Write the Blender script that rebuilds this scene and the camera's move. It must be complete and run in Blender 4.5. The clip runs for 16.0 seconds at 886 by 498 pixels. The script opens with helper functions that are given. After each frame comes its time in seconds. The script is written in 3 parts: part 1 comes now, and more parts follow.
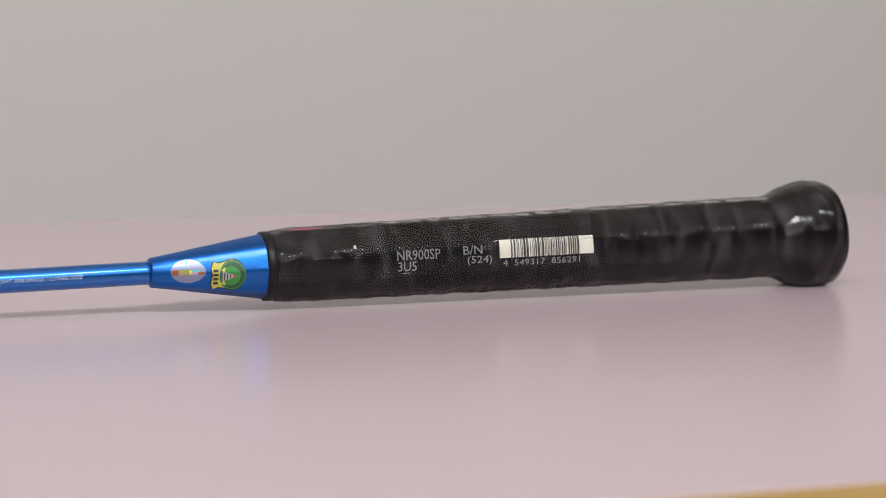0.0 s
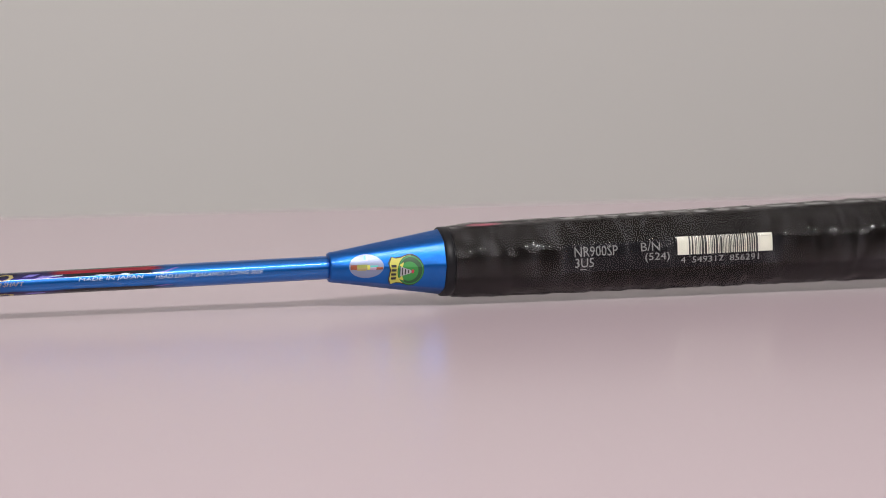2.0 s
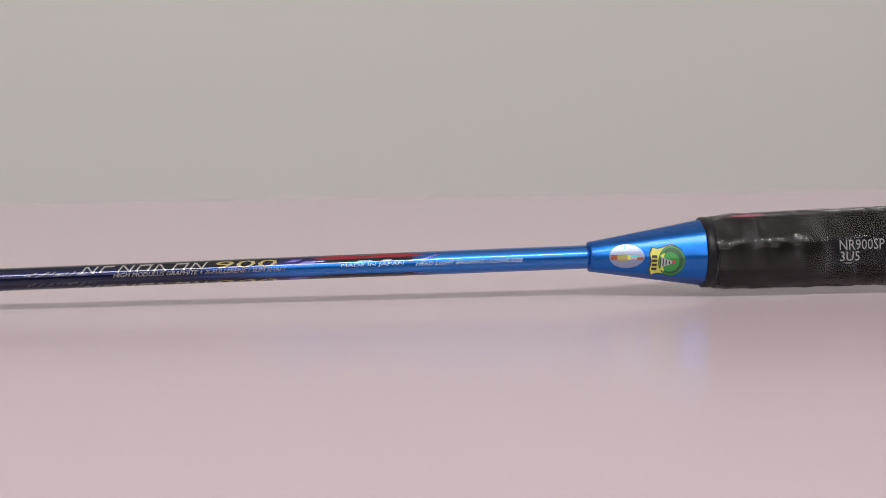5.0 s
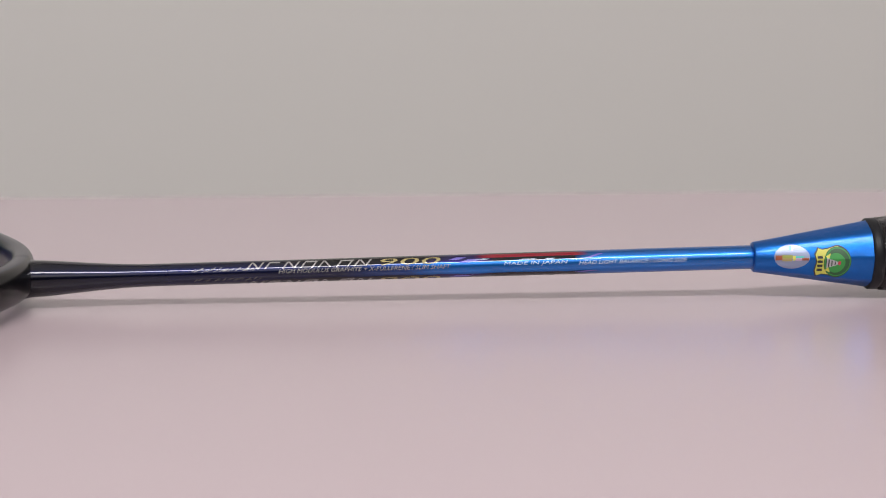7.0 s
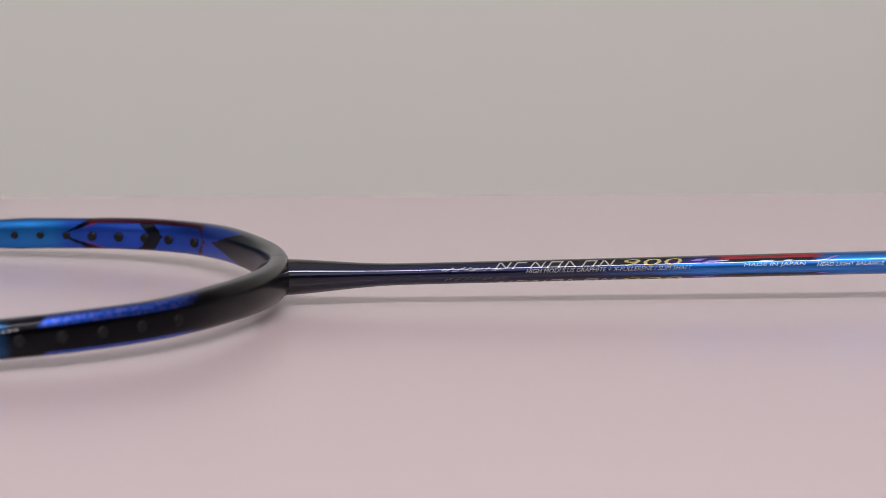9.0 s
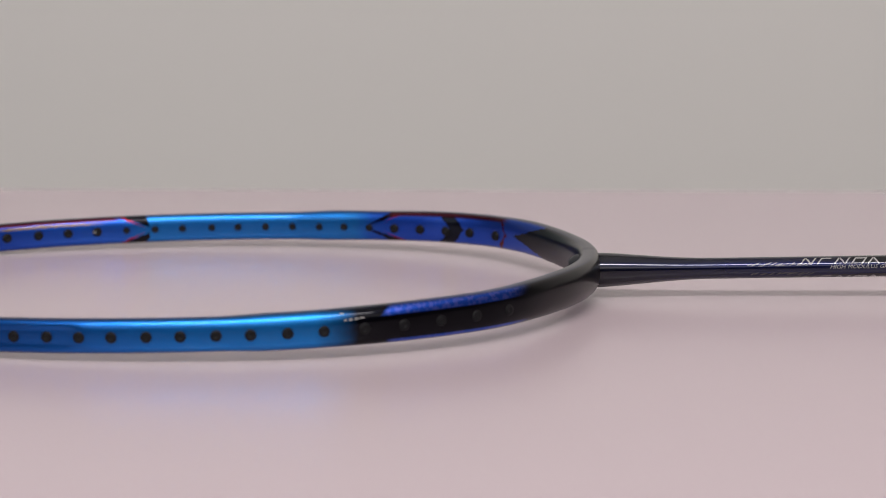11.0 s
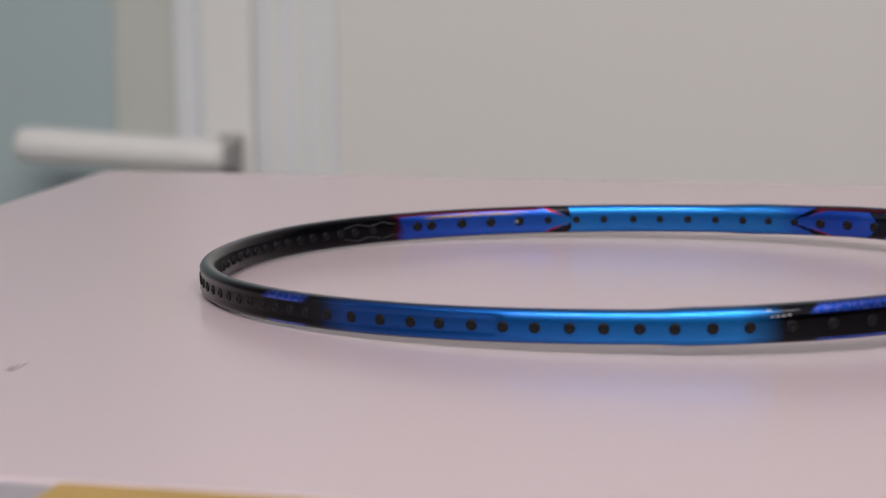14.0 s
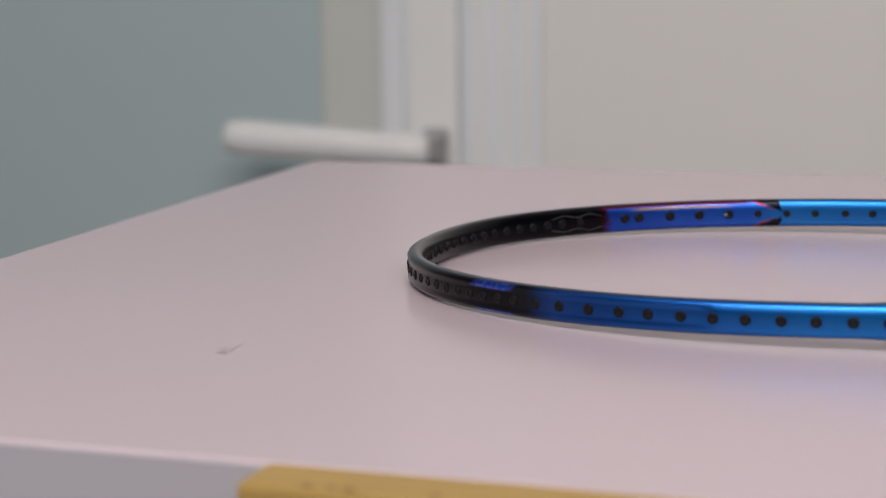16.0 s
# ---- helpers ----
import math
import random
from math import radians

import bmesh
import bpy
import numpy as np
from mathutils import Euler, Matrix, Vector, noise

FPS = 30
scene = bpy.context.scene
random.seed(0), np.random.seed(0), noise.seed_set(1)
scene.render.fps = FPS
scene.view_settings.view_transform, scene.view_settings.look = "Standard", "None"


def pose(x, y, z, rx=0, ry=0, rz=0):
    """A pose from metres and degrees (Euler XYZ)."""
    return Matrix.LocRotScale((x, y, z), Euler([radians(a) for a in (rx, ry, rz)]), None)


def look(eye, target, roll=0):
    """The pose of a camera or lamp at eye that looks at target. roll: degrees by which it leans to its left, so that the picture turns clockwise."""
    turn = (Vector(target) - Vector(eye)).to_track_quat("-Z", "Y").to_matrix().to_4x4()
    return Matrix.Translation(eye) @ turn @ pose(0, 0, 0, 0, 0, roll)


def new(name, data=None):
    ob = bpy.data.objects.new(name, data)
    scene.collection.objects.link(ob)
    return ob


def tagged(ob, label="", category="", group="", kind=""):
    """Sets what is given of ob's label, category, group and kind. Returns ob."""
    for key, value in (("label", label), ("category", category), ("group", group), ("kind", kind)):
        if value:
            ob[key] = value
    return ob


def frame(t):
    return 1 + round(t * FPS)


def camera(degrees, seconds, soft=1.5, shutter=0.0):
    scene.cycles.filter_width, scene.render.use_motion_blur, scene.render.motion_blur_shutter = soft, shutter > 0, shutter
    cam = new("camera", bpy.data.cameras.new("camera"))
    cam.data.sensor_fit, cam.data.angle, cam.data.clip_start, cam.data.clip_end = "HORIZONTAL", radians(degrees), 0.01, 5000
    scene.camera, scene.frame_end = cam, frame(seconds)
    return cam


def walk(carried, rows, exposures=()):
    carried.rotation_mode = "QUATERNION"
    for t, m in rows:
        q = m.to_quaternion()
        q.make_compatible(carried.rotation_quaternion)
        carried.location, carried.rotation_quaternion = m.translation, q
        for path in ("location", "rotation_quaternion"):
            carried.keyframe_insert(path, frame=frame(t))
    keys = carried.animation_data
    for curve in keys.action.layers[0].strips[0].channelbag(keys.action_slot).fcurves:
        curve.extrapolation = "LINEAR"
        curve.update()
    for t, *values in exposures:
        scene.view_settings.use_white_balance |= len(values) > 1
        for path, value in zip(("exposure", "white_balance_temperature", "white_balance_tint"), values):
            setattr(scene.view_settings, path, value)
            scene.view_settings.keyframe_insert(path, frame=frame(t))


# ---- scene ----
cam = camera(23.949, 16.0, soft=0.9)
cam.data.dof.use_dof = True
cam.data.dof.focus_distance = 0.63
cam.data.dof.aperture_fstop = 13.0

# seconds, eye x y z, turn to the right, tilt up, roll
PATH = (
    (0.0, 0.3425, -0.6123, 0.0988, 19.683, -7.212, 0.372),
    (0.5, 0.3398, -0.6112, 0.1000, 19.222, -7.327, 0.334),
    (1.0, 0.3384, -0.6104, 0.1009, 18.085, -7.471, 0.292),
    (1.5, 0.3376, -0.6100, 0.1018, 16.584, -7.591, 0.261),
    (2.0, 0.3372, -0.6095, 0.1024, 15.318, -7.680, 0.219),
    (2.5, 0.3370, -0.6084, 0.1028, 14.203, -7.772, 0.206),
    (3.0, 0.3372, -0.6081, 0.1032, 13.248, -7.861, 0.189),
    (3.5, 0.3380, -0.6069, 0.1033, 12.244, -7.969, 0.197),
    (6.0, 0.3291, -0.6049, 0.1080, 6.428, -8.592, 0.088),
    (6.5, 0.3260, -0.6047, 0.1083, 5.813, -8.643, 0.121),
    (7.0, 0.3211, -0.6025, 0.1083, 5.208, -8.661, 0.138),
    (7.5, 0.3133, -0.6007, 0.1086, 4.498, -8.676, 0.117),
    (8.0, 0.3032, -0.6023, 0.1097, 3.754, -8.730, 0.102),
    (10.5, 0.2307, -0.6396, 0.1176, 0.340, -9.054, 0.007),
    (11.0, 0.2288, -0.6399, 0.1176, -1.801, -9.086, -0.089),
    (11.5, 0.2283, -0.6395, 0.1172, -4.180, -9.091, -0.188),
    (12.0, 0.2267, -0.6389, 0.1170, -6.093, -9.120, -0.259),
    (12.5, 0.2259, -0.6366, 0.1171, -7.627, -9.181, -0.313),
    (13.0, 0.2250, -0.6335, 0.1165, -9.273, -9.200, -0.409),
    (13.5, 0.2242, -0.6334, 0.1168, -11.166, -9.245, -0.505),
    (14.0, 0.2232, -0.6335, 0.1169, -13.097, -9.267, -0.603),
    (14.5, 0.2225, -0.6335, 0.1174, -14.848, -9.325, -0.690),
    (15.0, 0.2214, -0.6336, 0.1164, -16.232, -9.293, -0.737),
    (15.5, 0.2205, -0.6329, 0.1158, -17.453, -9.313, -0.747),
    (16.0, 0.2203, -0.6321, 0.1140, -18.648, -9.245, -0.749),
)


def aim(x, y, z, turn, tilt, roll):
    a, b = radians(turn), radians(tilt)
    way = Vector((math.sin(a) * math.cos(b), math.cos(a) * math.cos(b), math.sin(b)))
    return look((x, y, z), Vector((x, y, z)) + way, roll)


walk(cam, [(row[0], aim(*row[1:])) for row in PATH],
     ((0.0, -0.03), (3.5, -0.05), (8.0, -0.05), (10.5, -0.09), (13.0, -0.13), (16.0, -0.12)))

# ---- light ----
world = bpy.data.worlds.new("room_world")
scene.world = world
world.use_nodes = True
world.node_tree.nodes["Background"].inputs[0].default_value = (0.8, 0.85, 0.9, 1)
world.node_tree.nodes["Background"].inputs[1].default_value = 0.1


def area_lamp(name, place, target, sx, sy, watts, colour):
    data = bpy.data.lights.new(name, "AREA")
    data.shape, data.size, data.size_y, data.energy, data.color = "RECTANGLE", sx, sy, watts, colour
    ob = new(name, data)
    ob.matrix_world = look(place, target)
    return ob


# a long soft lamp behind and above the camera, and three added fills without fixtures
# low fill behind the camera, added for its reflection along the grip
area_lamp("low_fill", (0.35, -1.75, 0.82), (0.35, 0.0, 0.1), 2.8, 0.5, 6.5, (1.0, 0.955, 0.965))
# unseen fill nearly as wide as the ceiling, added in place of bounced light
area_lamp("overhead_fill", (0.35, -0.90, 1.72), (0.35, -0.90, 0), 3.8, 2.8, 9.5, (1.0, 0.945, 0.94))
area_lamp("tube_light", (0.35, -1.31, 1.36), (0.35, 0.0, 0.0), 1.8, 0.19, 30, (1.0, 0.965, 0.96))
# cool fill added at the left, in front of a wall without an opening
area_lamp("left_fill", (-1.90, -0.9, 0.7), (0.3, 0.1, 0.2), 1.0, 1.1, 3.8, (0.80, 0.90, 1.0))


# ---- materials ----
def material(name, colour, rough=0.5, metal=0.0, coat=0.0, coat_rough=0.05, vary=0.06, scale=40.0, bump=0.0, bump_scale=400.0, bump_dist=0.001, spec=0.5):
    mat = bpy.data.materials.new(name)
    mat.use_nodes = True
    nt = mat.node_tree
    b = nt.nodes["Principled BSDF"]
    b.inputs["Roughness"].default_value = rough
    b.inputs["Specular IOR Level"].default_value = spec
    b.inputs["Metallic"].default_value = metal
    b.inputs["Coat Weight"].default_value = coat
    b.inputs["Coat Roughness"].default_value = coat_rough
    geo = nt.nodes.new("ShaderNodeTexCoord")
    n = nt.nodes.new("ShaderNodeTexNoise")
    n.inputs["Scale"].default_value = scale
    n.inputs["Detail"].default_value = 6
    nt.links.new(geo.outputs["Object"], n.inputs["Vector"])
    mix = nt.nodes.new("ShaderNodeMix")
    mix.data_type = "RGBA"
    mix.inputs["A"].default_value = (*[max(0, c * (1 - vary)) for c in colour], 1)
    mix.inputs["B"].default_value = (*[min(1, c * (1 + vary)) for c in colour], 1)
    nt.links.new(n.outputs["Fac"], mix.inputs["Factor"])
    nt.links.new(mix.outputs["Result"], b.inputs["Base Color"])
    if bump:
        n2 = nt.nodes.new("ShaderNodeTexNoise")
        n2.inputs["Scale"].default_value = bump_scale
        n2.inputs["Detail"].default_value = 4
        nt.links.new(geo.outputs["Object"], n2.inputs["Vector"])
        bm_ = nt.nodes.new("ShaderNodeBump")
        bm_.inputs["Strength"].default_value = bump
        bm_.inputs["Distance"].default_value = bump_dist
        nt.links.new(n2.outputs["Fac"], bm_.inputs["Height"])
        nt.links.new(bm_.outputs["Normal"], b.inputs["Normal"])
    return mat


M_TABLE = material("pale_laminate", (0.572, 0.464, 0.495), 0.25, vary=0.02, scale=3, bump=0.05, bump_scale=900, bump_dist=0.0002)
M_EDGE = material("edge_band", (0.46, 0.43, 0.465), 0.4, vary=0.03, scale=20)
M_WALL = material("warm_grey_wall", (0.82, 0.785, 0.75), 0.9, vary=0.02, scale=2, bump=0.1, bump_scale=120)
M_SCUFF = material("scuff_grey", (0.50, 0.41, 0.435), 0.35)
# walls out of view, made dark so that lacquer and grip reflect less
M_REAR = material("dark_unseen_wall", (0.22, 0.225, 0.245), 0.9, vary=0.1, scale=4)
M_CEIL = material("white_ceiling", (0.8, 0.79, 0.77), 0.9)
M_FLOOR = material("grey_floor_tile", (0.22, 0.21, 0.20), 0.4, scale=6)
M_RAIL = material("pale_green_grey_border", (0.60, 0.61, 0.56), 0.5, vary=0.04, scale=4)
M_DOOR = material("bluish_door_panel", (0.45, 0.54, 0.545), 0.45, vary=0.04, scale=3)
M_FRAME = material("white_door_frame", (0.80, 0.81, 0.825), 0.5, vary=0.03, scale=5)
M_STILE = material("white_stile", (0.86, 0.84, 0.815), 0.5, vary=0.03, scale=5)
M_LEVER = material("satin_metal", (0.82, 0.80, 0.78), 0.35)
M_DARK = material("grey_metal", (0.42, 0.41, 0.40), 0.5, metal=0.3)
M_WOOD = material("yellow_wood", (0.43, 0.27, 0.075), 0.5, vary=0.15, scale=30, bump=0.2, bump_scale=60)
M_KNOT = material("dark_wood_knot", (0.16, 0.07, 0.02), 0.6, vary=0.3, scale=300)
M_GROMMET = material("black_grommet", (0.005, 0.005, 0.006), 0.5, vary=0.2, spec=0.2)
M_GRIP = material("black_wrapped_grip", (0.007, 0.0052, 0.0047), 0.55, vary=0.5, scale=70, bump=0.12, bump_scale=220, bump_dist=0.0006, spec=0.06)
M_BLACK = material("black_tape", (0.008, 0.008, 0.010), 0.4, spec=0.3)
M_LABEL = material("black_label", (0.009, 0.008, 0.010), 0.5, spec=0.06)
M_GREYINK = material("grey_ink", (0.28, 0.28, 0.28), 0.5)
M_SILVER = material("silver_ink", (0.30, 0.285, 0.28), 0.4, coat=1.0)
M_GOLD = material("gold_ink", (0.38, 0.31, 0.11), 0.4, coat=1.0)
M_CREAM = material("cream_paper", (0.78, 0.76, 0.66), 0.5)
M_INK = material("dark_ink", (0.03, 0.03, 0.03), 0.5)
M_GREEN = material("green_ink", (0.035, 0.27, 0.05), 0.35)
M_DGREEN = material("dark_green_ink", (0.02, 0.09, 0.03), 0.35)
M_YELLOW = material("yellow_ink", (0.62, 0.60, 0.10), 0.35)
M_HOLO = material("hologram_foil", (0.25, 0.29, 0.41), 0.34, metal=0.55)
M_RUST = material("rust_foil", (0.34, 0.10, 0.05), 0.3, metal=0.4)
M_OLIVE = material("olive_foil", (0.30, 0.33, 0.08), 0.3, metal=0.4)
M_TEAL = material("teal_foil", (0.10, 0.50, 0.45), 0.3, metal=0.4)
M_SHUTTLE = material("pale_grey_ink", (0.42, 0.42, 0.44), 0.4)
M_LILAC = material("lilac_foil", (0.50, 0.36, 0.50), 0.3, metal=0.4)
# pale print on the shaft, and the glints painted on the grip's top
M_FAINT = material("faint_print_glint", (0.34, 0.33, 0.32), 0.4)
M_STROKE = material("worn_silver_stroke", (0.075, 0.072, 0.07), 0.45)
M_FAINTRED = material("faint_red_print", (0.42, 0.04, 0.10), 0.3)
M_RED = material("red_foil", (0.55, 0.05, 0.08), 0.3)
M_VFLASH = material("violet_ink", (0.16, 0.13, 0.55), 0.4, coat=1.0)
M_WHITEINK = material("pale_blue_ink", (0.55, 0.68, 0.82), 0.4, coat=1.0)


def paint(name, build, coat, coat_ior, coat_rough):
    """Glossy lacquer whose colour is laid out by build(nodes, links) along the racket."""
    mat = bpy.data.materials.new(name)
    mat.use_nodes = True
    nt = mat.node_tree
    b = nt.nodes["Principled BSDF"]
    b.inputs["Roughness"].default_value = 0.34
    b.inputs["Metallic"].default_value = 1.0
    b.inputs["Coat Weight"].default_value = coat
    b.inputs["Coat IOR"].default_value = coat_ior
    b.inputs["Coat Roughness"].default_value = coat_rough
    nt.links.new(build(nt), b.inputs["Base Color"])
    return mat


def ramp(nt, value, stops, mode="LINEAR"):
    r = nt.nodes.new("ShaderNodeValToRGB")
    r.color_ramp.interpolation = mode
    el = r.color_ramp.elements
    while len(el) < len(stops):
        el.new(0.5)
    for e, (p, c) in zip(el, stops):
        e.position, e.color = p, (*c, 1)
    nt.links.new(value, r.inputs[0])
    return r.outputs[0]


def attr(nt, name):
    a = nt.nodes.new("ShaderNodeAttribute")
    a.attribute_name = name
    return a.outputs["Fac"]


def math_node(nt, op, a, b=0.0):
    m = nt.nodes.new("ShaderNodeMath")
    m.operation = op
    for k, v in enumerate((a, b)):
        if isinstance(v, (int, float)):
            m.inputs[k].default_value = v
        else:
            nt.links.new(v, m.inputs[k])
    return m.outputs[0]


def mix_colour(nt, fac, a, b):
    m = nt.nodes.new("ShaderNodeMix")
    m.data_type = "RGBA"
    for key, v in (("Factor", fac), ("A", a), ("B", b)):
        if isinstance(v, tuple):
            m.inputs[key].default_value = (*v, 1)
        else:
            nt.links.new(v, m.inputs[key])
    return m.outputs["Result"]


BLUE, CYAN, VIOLET, NAVY, BLACK, RED = (0.009, 0.145, 0.51), (0.016, 0.175, 0.54), (0.020, 0.080, 0.50), (0.003, 0.005, 0.038), (0.003, 0.003, 0.006), (0.12, 0.010, 0.018)


def wobble(nt, value, amount, scale):
    co = nt.nodes.new("ShaderNodeTexCoord")
    n = nt.nodes.new("ShaderNodeTexNoise")
    n.inputs["Scale"].default_value = scale
    nt.links.new(co.outputs["Object"], n.inputs["Vector"])
    return math_node(nt, "ADD", value, math_node(nt, "MULTIPLY", math_node(nt, "SUBTRACT", n.outputs["Fac"], 0.5), amount))


def shaft_paint(nt):
    # "lie": metres from the head's tip; "rise": 0 at the bottom, 1 at the top of the section
    x = wobble(nt, attr(nt, "lie"), 0.010, 90)
    base = ramp(nt, math_node(nt, "DIVIDE", math_node(nt, "SUBTRACT", x, 0.25), 0.2),
                ((0.0, BLACK), (0.25, NAVY), (0.45, NAVY), (0.535, (0.006, 0.04, 0.19)), (0.60, BLUE), (1.0, BLUE)))
    band = ramp(nt, math_node(nt, "DIVIDE", math_node(nt, "SUBTRACT", x, 0.25), 0.2),
                ((0.0, (0, 0, 0)), (0.34, (0, 0, 0)), (0.40, (1, 1, 1)), (0.76, (1, 1, 1)), (0.80, (0, 0, 0)), (1.0, (0, 0, 0))))
    rise = attr(nt, "rise")
    edge = ramp(nt, wobble(nt, rise, 0.10, 160), ((0.0, (1, 1, 1)), (0.20, (1, 1, 1)), (0.24, (0, 0, 0)), (0.70, (0, 0, 0)), (0.74, (1, 1, 1)), (1.0, (1, 1, 1))))
    rimcol = ramp(nt, math_node(nt, "DIVIDE", math_node(nt, "SUBTRACT", x, 0.25), 0.2),
                  ((0.0, BLACK), (0.56, BLACK), (0.59, (0.022, 0.015, 0.11)), (0.63, (0.022, 0.015, 0.11)), (0.66, BLACK), (1.0, BLACK)))
    streak = mix_colour(nt, math_node(nt, "MULTIPLY", band, edge), base, rimcol)
    redband = ramp(nt, math_node(nt, "DIVIDE", math_node(nt, "SUBTRACT", x, 0.25), 0.2),
                   ((0.0, (0, 0, 0)), (0.63, (0, 0, 0)), (0.65, (1, 1, 1)), (0.77, (1, 1, 1)), (0.79, (0, 0, 0)), (1.0, (0, 0, 0))))
    rededge = ramp(nt, rise, ((0.0, (0, 0, 0)), (0.86, (0, 0, 0)), (0.88, (1, 1, 1)), (0.965, (1, 1, 1)), (0.98, (0, 0, 0))), "LINEAR")
    return mix_colour(nt, math_node(nt, "MULTIPLY", redband, rededge), streak, (0.50, 0.025, 0.05))


def frame_paint(nt):
    # "inner": 1 on the inward half of the tube
    x = attr(nt, "lie")
    rise = attr(nt, "rise")
    skew = math_node(nt, "ADD", x, math_node(nt, "MULTIPLY", math_node(nt, "ABSOLUTE", math_node(nt, "SUBTRACT", rise, 0.5)), -0.010))
    k = math_node(nt, "DIVIDE", wobble(nt, x, 0.002, 300), 0.26)
    outer = ramp(nt, k, ((0.0, BLACK), (0.235, BLACK), (0.268, (0.007, 0.055, 0.25)), (0.42, (0.008, 0.105, 0.42)), (0.55, (0.011, 0.165, 0.53)), (0.68, (0.013, 0.185, 0.54)), (0.722, BLACK), (0.88, BLACK), (0.97, (0.010, 0.010, 0.010)), (1.0, (0.010, 0.010, 0.010))))
    # violet flame on the upper and lower thirds near the throat, and at the tip
    flame = ramp(nt, math_node(nt, "DIVIDE", skew, 0.26), ((0.0, (0, 0, 0)), (0.145, (0, 0, 0)), (0.155, (1, 1, 1)), (0.195, (1, 1, 1)), (0.205, (0, 0, 0)), (0.735, (0, 0, 0)), (0.74, (1, 1, 1)), (0.86, (1, 1, 1)), (0.88, (0, 0, 0))))
    rim = ramp(nt, rise, ((0.0, (1, 1, 1)), (0.10, (1, 1, 1)), (0.13, (0, 0, 0)), (0.74, (0, 0, 0)), (0.77, (1, 1, 1)), (1.0, (1, 1, 1))))
    wave = nt.nodes.new("ShaderNodeTexVoronoi")
    wave.inputs["Scale"].default_value = 800
    co = nt.nodes.new("ShaderNodeTexCoord")
    nt.links.new(co.outputs["Object"], wave.inputs["Vector"])
    scaly = mix_colour(nt, math_node(nt, "GREATER_THAN", wave.outputs["Distance"], 0.55), VIOLET, (0.08, 0.12, 0.55))
    outer = mix_colour(nt, math_node(nt, "MULTIPLY", flame, rim), outer, scaly)
    edge = math_node(nt, "ABSOLUTE", math_node(nt, "SUBTRACT", math_node(nt, "MULTIPLY", rise, 2.0), 1.0))
    soft = wobble(nt, x, 0.003, 500)
    kin = math_node(nt, "DIVIDE", soft, 0.26)
    inner = ramp(nt, kin, ((0.0, BLACK), (0.155, BLACK), (0.161, (0.05, 0.004, 0.008)), (0.168, VIOLET), (0.350, (0.016, 0.10, 0.50)), (0.385, CYAN), (0.675, CYAN), (0.700, (0.018, 0.095, 0.50)), (0.73, VIOLET), (1.0, VIOLET)))

    def arrow(reach, at, lo, hi, colour, base, taper=0.0):
        """A bent stripe across the rail; reach: how far its ends lie before (+) or behind (-) its middle."""
        d = math_node(nt, "SUBTRACT", math_node(nt, "ADD", soft, math_node(nt, "MULTIPLY", edge, reach)), at)
        top = math_node(nt, "ADD", math_node(nt, "MULTIPLY", edge, taper), hi)
        inside = math_node(nt, "MULTIPLY", math_node(nt, "GREATER_THAN", d, lo), math_node(nt, "LESS_THAN", d, top))
        return mix_colour(nt, inside, base, colour)

    inner = arrow(0.0120, 0.1032, -0.0002, -0.0016, BLACK, inner, 0.0100)
    inner = arrow(0.0120, 0.1032, -0.0020, -0.0024, (0.30, 0.012, 0.025), inner, 0.0030)
    inner = arrow(-0.0100, 0.1800, -0.0012, -0.0008, BLACK, inner, 0.0052)
    inner = arrow(-0.0100, 0.1832, -0.0002, -0.0010, (0.30, 0.012, 0.025), inner, 0.0028)
    inner = arrow(0.0045, 0.2155, -0.0050, 0.0, (0.006, 0.007, 0.016), inner)
    inner = arrow(0.0025, 0.2300, 0.0, 0.0009, (0.09, 0.008, 0.02), inner)
    inner = arrow(-0.0100, 0.2335, 0.0, 0.2, (0.007, 0.007, 0.008), inner)
    redtop = ramp(nt, kin, ((0.0, (0, 0, 0)), (0.155, (0, 0, 0)), (0.16, (1, 1, 1)), (0.34, (1, 1, 1)), (0.35, (0, 0, 0)), (0.72, (0, 0, 0)), (0.73, (1, 1, 1)), (0.88, (1, 1, 1)), (0.89, (0, 0, 0))))
    rim2 = ramp(nt, rise, ((0.0, (0, 0, 0)), (0.84, (0, 0, 0)), (0.89, (1, 1, 1)), (1.0, (1, 1, 1))))
    inner = mix_colour(nt, math_node(nt, "MULTIPLY", redtop, rim2), inner, (0.085, 0.010, 0.022))
    # gold streak near the upper edge: a reflected highlight put into the paint
    goldrun = ramp(nt, k, ((0.0, (0, 0, 0)), (0.19, (0, 0, 0)), (0.20, (1, 1, 1)), (0.30, (1, 1, 1)), (0.33, (0, 0, 0))))
    goldrim = ramp(nt, wobble(nt, rise, 0.10, 700), ((0.0, (0, 0, 0)), (0.74, (0, 0, 0)), (0.77, (1, 1, 1)), (0.82, (1, 1, 1)), (0.85, (0, 0, 0))))
    inner = mix_colour(nt, math_node(nt, "MULTIPLY", goldrun, goldrim), inner, (0.26, 0.18, 0.10))
    both = mix_colour(nt, attr(nt, "inner"), outer, inner)
    # dark navy line along the upper and lower edges
    border = ramp(nt, rise, ((0.0, (1, 1, 1)), (0.035, (1, 1, 1)), (0.06, (0, 0, 0)), (0.95, (0, 0, 0)), (0.985, (0.75, 0.75, 0.75)), (1.0, (0.75, 0.75, 0.75))))
    return mix_colour(nt, border, both, (0.004, 0.010, 0.045))


